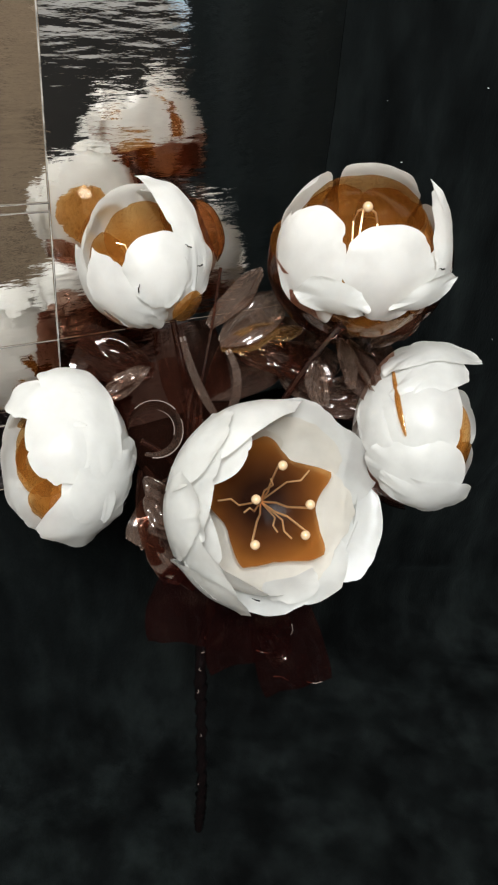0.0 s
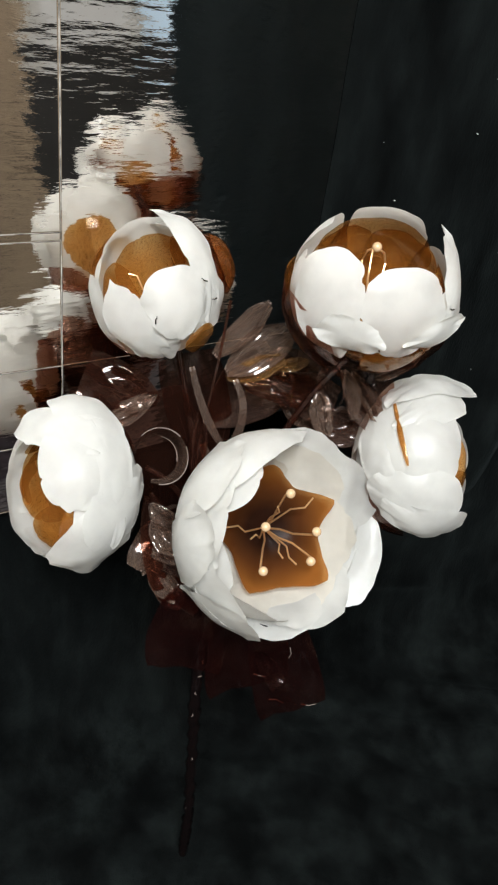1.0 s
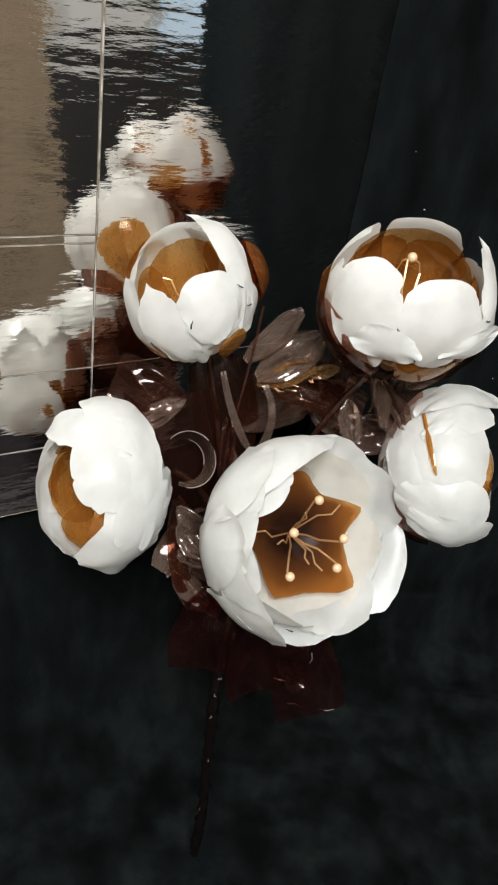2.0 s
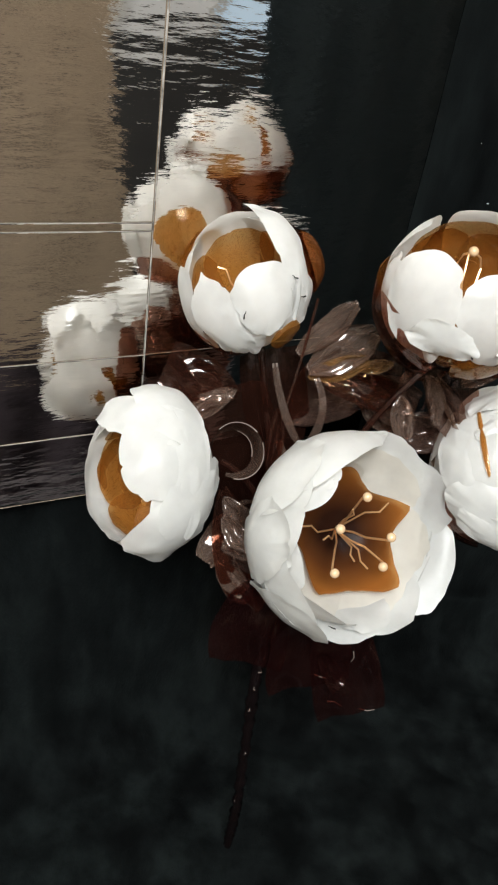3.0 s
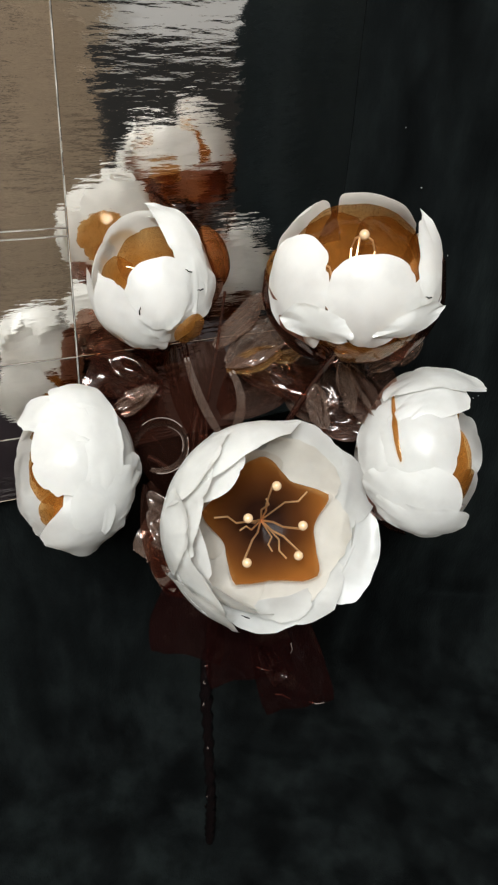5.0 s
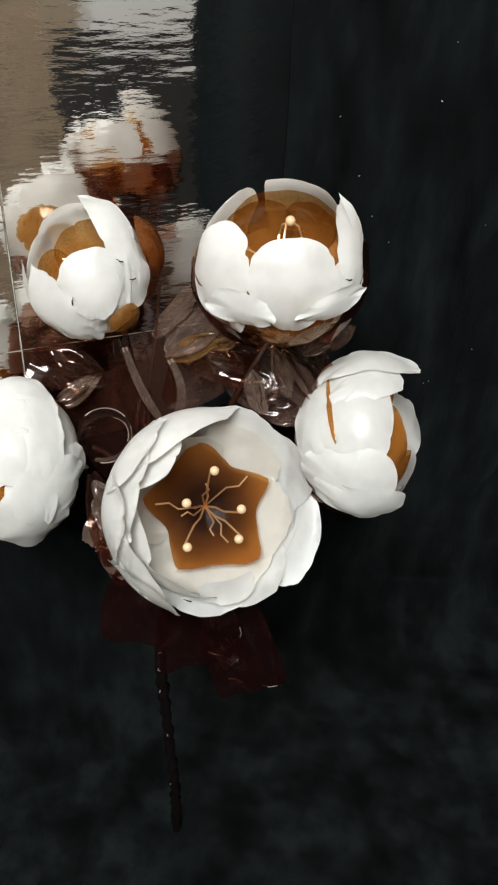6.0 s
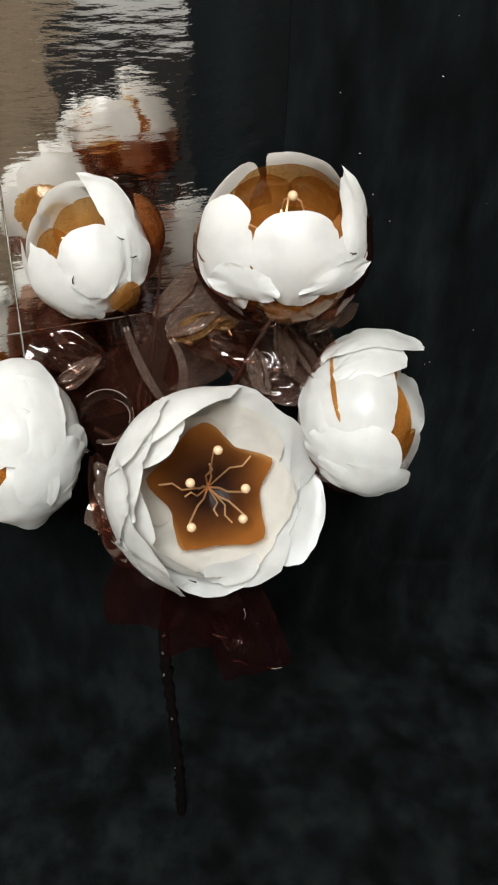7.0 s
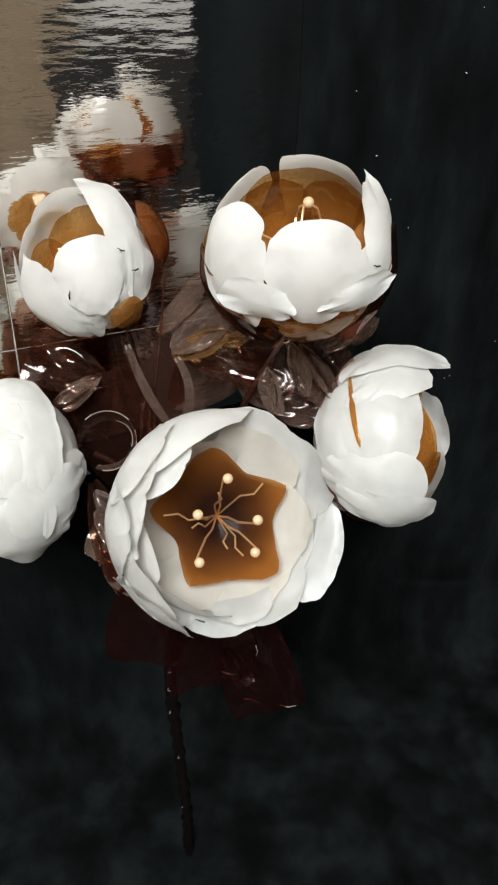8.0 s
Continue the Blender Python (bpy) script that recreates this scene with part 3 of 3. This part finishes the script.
# right flower turned outward
make_flower((0.178, 0.522, 0.580), (0.85, 0.10, 0.45), TOWARD, 0.0545,
    "white plastic peony turned aside with an amber slit",
    [(-20, 84, -12, 33, 42, 1.10, 0.0), (-60, 57, 13, 37, 15, 1.17, 0.13), (-38, 66, 9, 30, 16, 1.13, 0.04), (-64, 88, 50, 32, 22, 1.09, 0.0),
     (-21, 120, 88, 30, 20, 1.09, 0.02, 0), (26, 101, -26, 36, 26, 1.12, 0.0), (46, 98, -32, 34, 16, 1.14, 0.06), (170, 64, 10, 40, 30, 1.06, 0.02),
     (130, 80, 0, 40, 34, 1.02, 0.0), (-130, 80, 0, 44, 38, 0.98, 0.02), (90, 98, 0, 38, 38, 0.98, 0.0), (-72, 112, 20, 36, 28, 0.98, 0.0), (60, 128, 0, 34, 40, 0.98, 0.0), (-100, 120, 0, 36, 38, 0.98, 0.0),
     (0, 142, 0, 34, 46, 0.97, 0.0), (20, 114, 0, 34, 44, 0.95, 0.0), (-40, 114, 0, 34, 44, 0.94, 0.0), (-12, 132, 0, 34, 44, 0.98, 0.0), (66, 112, 0, 40, 40, 0.97, 0.0)],
    ring(5, 20, 84, 50, 44, 0.88) + [(-29, 99, -98, 25, 2.0, 1.14, 0.0)], [(60, 150, 0, 30, 40, 1.055, 0.0), (170, 140, 0, 38, 42, 1.06, 0.03)], [(0, 20, 0.045), (-90, 30, 0.045)], 240, 1.22, ((-70, 122, 20, 1.06),))

# ---- stem, branches and leaves ----
stem = tagged(new("bouquet_stem"), "dark wrapped stem with smoky brown plastic leaves", "flower stem")
FORK = Vector((0.020, 0.490, 0.45))


def wrapped_stem(points, radius):
    """A stem wound with crinkled plastic strip."""
    pts = []
    for a, b in zip(points, points[1:]):
        for k in range(14):
            pts.append(Vector(a).lerp(Vector(b), k / 14))
    bm = tube(pts + [Vector(points[-1])], radius, 14)
    for v in bm.verts:
        c = min(pts, key=lambda p: (p - v.co).length_squared)
        v.co += (v.co - c) * (0.35 * noise.noise(v.co * 160) + 0.25 * math.sin(v.co.z * 520 + math.atan2(v.co.y - c.y, v.co.x - c.x)))
    return bm


part("main_stem", wrapped_stem([(0.030, 0.459, 0.004), (0.028, 0.459, 0.10), (0.020, 0.460, 0.22), (0.012, 0.462, 0.33), FORK], 0.0055), STEM, stem)
for bend, end in (((0.03, 0.52, 0.50), (0.048, 0.528, 0.49)), ((0.05, 0.57, 0.56), (0.100, 0.522, 0.676)), ((-0.02, 0.58, 0.56), (-0.040, 0.580, 0.652)),
                  ((-0.01, 0.53, 0.52), (-0.054, 0.516, 0.549)), ((0.08, 0.56, 0.50), (0.128, 0.516, 0.553))):
    part("branch", tube(curve_points(FORK, bend, end, 14), 0.0035, 8, 0.8), BROWN, stem)


part("branch", tube([(0.001, 0.556, 0.695), (-0.002, 0.548, 0.650), (-0.007, 0.540, 0.600), (-0.006, 0.534, 0.556)], 0.0012, 8, 0.9), BROWN, stem, "thin brown twig")


def leaf_mesh(base, tip, width, fold, curl, seed, blunt=0.0, twist=0.0, rib=0.001, crumple=0.006):
    """A leaf cut from bottle plastic: creased along its middle, curled, with a wavy edge and pressed veins."""
    a, b = Vector(base), Vector(tip)
    way = b - a
    size = way.length
    d = way / size
    eye = Vector((0.0, -0.75, 0.66))
    nrm = (eye - d * eye.dot(d)).normalized()
    nrm = Matrix.Rotation(radians(twist), 3, d) @ nrm
    side = d.cross(nrm)

    off = 0.14 if blunt > 0.75 else 0.0

    def at(u, v):
        k = u
        w = width * 0.5 * max(0.02, math.sin(math.pi * min(1, k * (0.97 - off - 0.5 * blunt) + 0.03 + off))) ** 0.7
        q = v * 2 - 1
        w *= 1 + 0.10 * noise.noise(Vector((k * 3, q, seed * 3.1)))
        lift = fold * abs(q) * w + curl * size * (k * k - k * 0.4)
        lift += rib * math.sin(q * 8 + seed + k * 1.5) * min(1, k * 3)
        lift += 0.005 * noise.noise(Vector((k * 2.5, q * 1.2, seed * 1.7)))
        lift += crumple * abs(noise.noise(Vector((k * 1.5 + q * 0.5, q * 1.6 - k * 0.4, seed * 2.9))))
        return a + d * size * k + side * q * w + nrm * lift
    return sheet(40, 24, at, 0.0007)


LEAVES = [
    # base, tip, width, fold, curl, blunt, twist, smoky
    ((-0.092, 0.545, 0.569), (-0.050, 0.548, 0.604), 0.021, 0.35, 0.05, 0.0, 0, 1),
    ((-0.090, 0.538, 0.582), (-0.060, 0.540, 0.602), 0.011, 0.4, 0.1, 0.0, 25, 1),
    ((0.006, 0.552, 0.631), (0.054, 0.552, 0.678), 0.034, 0.35, 0.10, 0.2, 10, 1),
    ((-0.004, 0.560, 0.640), (0.040, 0.562, 0.690), 0.026, 0.45, 0.15, 0.2, -25, 1),
    ((0.007, 0.548, 0.626), (0.052, 0.548, 0.654), 0.020, 0.35, 0.12, 0.2, 20, 3),
    ((0.011, 0.565, 0.626), (0.088, 0.565, 0.622), 0.052, 0.15, 0.06, 0.6, 0, 0),
    ((0.000, 0.588, 0.556), (0.060, 0.585, 0.630), 0.062, 0.12, 0.05, 0.6, 0, 4),
    ((0.044, 0.560, 0.623), (0.106, 0.560, 0.602), 0.042, 0.2, 0.06, 0.6, 0, 4),
    ((0.097, 0.525, 0.659), (0.112, 0.519, 0.618), 0.018, 0.8, 0.15, 0.1, -15, 1),
    ((0.102, 0.532, 0.654), (0.137, 0.527, 0.608), 0.028, 0.6, 0.2, 0.2, 20, 4),
    ((0.105, 0.529, 0.656), (0.128, 0.522, 0.614), 0.015, 0.8, 0.2, 0.1, -30, 1),
    ((0.084, 0.532, 0.634), (0.097, 0.524, 0.598), 0.021, 0.7, 0.2, 0.1, 30, 1),
    ((0.110, 0.540, 0.654), (0.146, 0.540, 0.626), 0.030, 0.4, 0.1, 0.2, 0, 0),
    ((0.086, 0.545, 0.588), (0.136, 0.545, 0.592), 0.036, 0.3, 0.1, 0.4, 0, 4),
    ((0.124, 0.518, 0.659), (0.150, 0.513, 0.682), 0.014, 0.7, 0.15, 0.0, 0, 1),
    ((0.046, 0.543, 0.645), (0.072, 0.538, 0.657), 0.012, 0.4, 0.2, 0.1, 10, 3),
    ((-0.048, 0.488, 0.534), (-0.022, 0.484, 0.506), 0.022, 0.5, 0.2, 0.2, 15, 1),
    ((-0.050, 0.496, 0.472), (-0.024, 0.488, 0.430), 0.026, 0.5, 0.2, 0.3, -20, 1),
    ((-0.040, 0.488, 0.505), (-0.012, 0.480, 0.468), 0.028, 0.5, 0.2, 0.3, 0, 4),
    ((-0.046, 0.480, 0.520), (-0.020, 0.470, 0.500), 0.020, 0.8, 0.3, 0.2, 30, 1),
    ((-0.048, 0.482, 0.488), (-0.018, 0.472, 0.478), 0.022, 0.8, 0.3, 0.3, -30, 1),
    ((-0.044, 0.484, 0.462), (-0.014, 0.474, 0.446), 0.024, 0.8, 0.3, 0.3, 20, 1),
    ((-0.040, 0.484, 0.440), (-0.012, 0.470, 0.428), 0.022, 0.7, 0.3, 0.2, -20, 1),
    ((-0.036, 0.484, 0.456), (-0.022, 0.472, 0.437), 0.010, 0.6, 0.3, 0.1, 0, 3),
    ((-0.012, 0.540, 0.600), (-0.012, 0.520, 0.545), 0.016, 0.4, 0.1, 0.2, 0, 0),
    ((-0.050, 0.492, 0.540), (-0.016, 0.483, 0.431), 0.042, 0.4, 0.12, 0.4, 0, 0),
    ((-0.028, 0.510, 0.507), (-0.050, 0.495, 0.452), 0.032, 0.5, 0.2, 0.3, 20, 1),
    ((-0.040, 0.490, 0.470), (0.000, 0.475, 0.425), 0.030, 0.5, 0.2, 0.4, -20, 1),
    ((-0.014, 0.560, 0.450), (-0.062, 0.565, 0.600), 0.075, 0.15, 0.05, 0.6, 0, 0),
    ((0.010, 0.575, 0.500), (-0.030, 0.585, 0.630), 0.060, 0.15, 0.05, 0.6, 0, 0),
    ((-0.050, 0.560, 0.590), (-0.115, 0.560, 0.612), 0.045, 0.15, 0.05, 0.6, 0, 0),
    ((0.143, 0.543, 0.653), (0.165, 0.542, 0.676), 0.016, 0.6, 0.1, 0.0, 0, 1),
    ((0.081, 0.570, 0.575), (0.154, 0.575, 0.566), 0.034, 0.3, 0.1, 0.3, 0, 0),
    ((0.083, 0.538, 0.650), (0.116, 0.542, 0.671), 0.028, 0.4, 0.1, 0.3, 0, 0),
    ((0.051, 0.568, 0.609), (0.094, 0.565, 0.585), 0.034, 0.3, 0.1, 0.4, 0, 1),
    ((0.066, 0.462, 0.450), (0.107, 0.449, 0.324), 0.068, 0.08, 0.06, 0.84, 0, 2),
    ((0.040, 0.458, 0.450), (0.058, 0.446, 0.360), 0.080, 0.10, 0.08, 0.84, -6, 2),
    ((-0.006, 0.466, 0.470), (-0.004, 0.448, 0.378), 0.070, 0.10, 0.08, 0.70, 8, 2),
    ((0.062, 0.448, 0.400), (0.084, 0.440, 0.366), 0.020, 0.40, 0.10, 0.60, -20, 2)]


for i, (base, tip, width, fold, curl, blunt, twist, smoky) in enumerate(LEAVES):
    part("leaf", leaf_mesh(base, tip, width, fold, curl, i + 0.5, blunt, twist, (0.0002, 0.0005 if width > 0.02 else 0.0002, 0.0, 0.0003, 0.0003)[smoky], (0.005, 0.006, 0.006, 0.003, 0.007)[smoky]), (BROWN, SMOKE, DARKLEAF, GOLDEN, DUSK)[smoky], stem, ("red-brown translucent leaf", "smoky translucent leaf", "dark red translucent leaf", "golden brown translucent leaf doubling as a gold glint", "dusky brown translucent leaf")[smoky], True, RIM_GLINT if smoky == 1 else None)


def roll_point(c, wide, high, deep, start, end, flare, u, v):
    """A point of a leaf rolled round the line of d: u along the roll, v across the strip."""
    d = Vector((-0.08, 0.80, -0.59)).normalized()
    x = d.cross(Vector((0, 0, 1))).normalized()
    y = x.cross(d)
    a = radians(start + (end - start) * u)
    k = 1 - flare * v * math.sin(math.pi * min(1.0, u + 0.02)) ** 0.6 + 0.16 * noise.noise(Vector((u * 2.5, v, 3.3)))
    return Vector(c) + x * math.cos(a) * wide * k + y * math.sin(a) * high * k + d * deep * (v + 0.5 * math.sin(u * 3.1)) * (0.4 + math.sin(math.pi * min(1, u * 0.9 + 0.05)))


def rolled_leaf(c, wide, high, deep, start, end, flare=-0.18):
    """A leaf rolled into an open loop, seen into its end."""
    return sheet(44, 10, lambda u, v: roll_point(c, wide, high, deep, start, end, flare, u, v), 0.0007)


LOOP = ((-0.042, 0.508, 0.570), 0.0245, 0.0245, 0.022, -110, 200, 0.36)
loop_leaf = part("leaf", rolled_leaf(*LOOP), SMOKE, stem, "smoky translucent leaf rolled into a loop", True, RIM_GLINT)
# highlights along the rolled rim, drawn in as pale rods
for u0, u1, v in ((0.05, 0.42, 0.0), (0.50, 0.80, 0.0), (0.30, 0.62, 1.0)):
    part("cut_edge", tube([roll_point(*LOOP, u0 + (u1 - u0) * i / 12, v) for i in range(13)], 0.0006, 6, 0.6), RIM_GLINT, loop_leaf, "pale rod for a glint along a leaf rim")
part("leaf", rolled_leaf((0.096, 0.530, 0.640), 0.010, 0.016, 0.012, -60, 240), SMOKE, stem, "smoky translucent leaf rolled into a loop", True, RIM_GLINT)

def ribbon(a, bend, b, width):
    """A narrow curling strip of leaf plastic."""
    pts = curve_points(Vector(a), Vector(bend), Vector(b), 24)

    def at(u, v):
        k = u * (len(pts) - 1)
        i = min(int(k), len(pts) - 2)
        p = pts[i].lerp(pts[i + 1], k - i)
        d = (pts[i + 1] - pts[i]).normalized()
        side = d.cross(Vector((0.5 * math.sin(u * 4), -0.75, 0.6)).normalized()).normalized()
        return p + side * width * (v - 0.5) * (0.35 + 0.65 * math.sin(math.pi * (0.1 + 0.8 * u)))
    return sheet(24, 3, at, 0.0006)


for a, bend, b, width in (((-0.025, 0.530, 0.645), (-0.012, 0.526, 0.600), (0.010, 0.528, 0.570), 0.0080), ((0.012, 0.535, 0.634), (0.038, 0.530, 0.598), (0.002, 0.522, 0.546), 0.0085),
                          ((-0.008, 0.530, 0.570), (-0.002, 0.524, 0.555), (0.010, 0.516, 0.545), 0.0100)):
    part("leaf", ribbon(a, bend, b, width), SMOKE, stem, "smoky translucent leaf strip", True, RIM_GLINT)

for c, wide, high, start, end in (((-0.027, 0.478, 0.506), 0.013, 0.010, -120, 150), ((-0.018, 0.474, 0.476), 0.013, 0.011, -60, 200), ((-0.023, 0.484, 0.525), 0.010, 0.008, 20, 260)):
    part("leaf", rolled_leaf(Vector(c) + Vector((0.0, -0.016, 0.012)), wide, high, 0.012, start, end), SMOKE, stem, "smoky translucent leaf rolled into a loop", True, RIM_GLINT)

# glints on the cut edges of the leaves, put in as thin pale rods
for points, r in ((((0.083, 0.446, 0.3345), (0.090, 0.445, 0.3365), (0.098, 0.446, 0.330)), 0.0007), (((0.116, 0.447, 0.3285), (0.124, 0.446, 0.328), (0.131, 0.447, 0.330)), 0.0006),
                  (((0.062, 0.444, 0.374), (0.068, 0.443, 0.373), (0.074, 0.444, 0.371)), 0.0007), (((0.090, 0.444, 0.413), (0.092, 0.443, 0.406), (0.091, 0.444, 0.399)), 0.0005)):
    part("cut_edge", tube(points, r, 6, 0.5), RIM_GLINT, stem, "pale rod for a glint along a leaf rim")


# glints of crumpled strip on the stem, put in as short pale rods
for x, z, lean in ((0.0175, 0.405, 0.002), (0.0150, 0.372, -0.001), (0.0125, 0.352, 0.003), (0.0135, 0.325, -0.002), (0.0125, 0.290, 0.001), (0.0190, 0.215, 0.002), (0.0240, 0.120, -0.001)):
    part("wrap_edge", tube([(x, 0.4545, z), (x + lean, 0.4535, z + 0.0025), (x + lean * 0.5, 0.4545, z + 0.0045)], 0.0006, 6, 0.5), RIM_GLINT, stem, "pale rod for a glint on the stem wrap")


# lint on the black cloth
def lint():
    rnd = random.Random(4)
    bm = bmesh.new()
    for _ in range(26):
        s, z = rnd.uniform(0.30, 0.62), rnd.uniform(0.45, 1.0)
        c = Vector(side_cloth((s - MIRROR_RIGHT + 0.004) / 1.1, (z - 0.24) / 1.3)) + INTO * 0.003
        m = Matrix.Translation(c) @ Euler((rnd.uniform(0, 3), rnd.uniform(0, 3), 0)).to_matrix().to_4x4() @ Matrix.Diagonal((1, rnd.uniform(1, 3), 0.7, 1))
        bmesh.ops.create_icosphere(bm, subdivisions=1, radius=rnd.uniform(0.0003, 0.0007), matrix=m)
    return bm


tagged(link("lint", lint(), WHITE), "tiny white lint specks on the black velvet", "lint", "", "stuff")
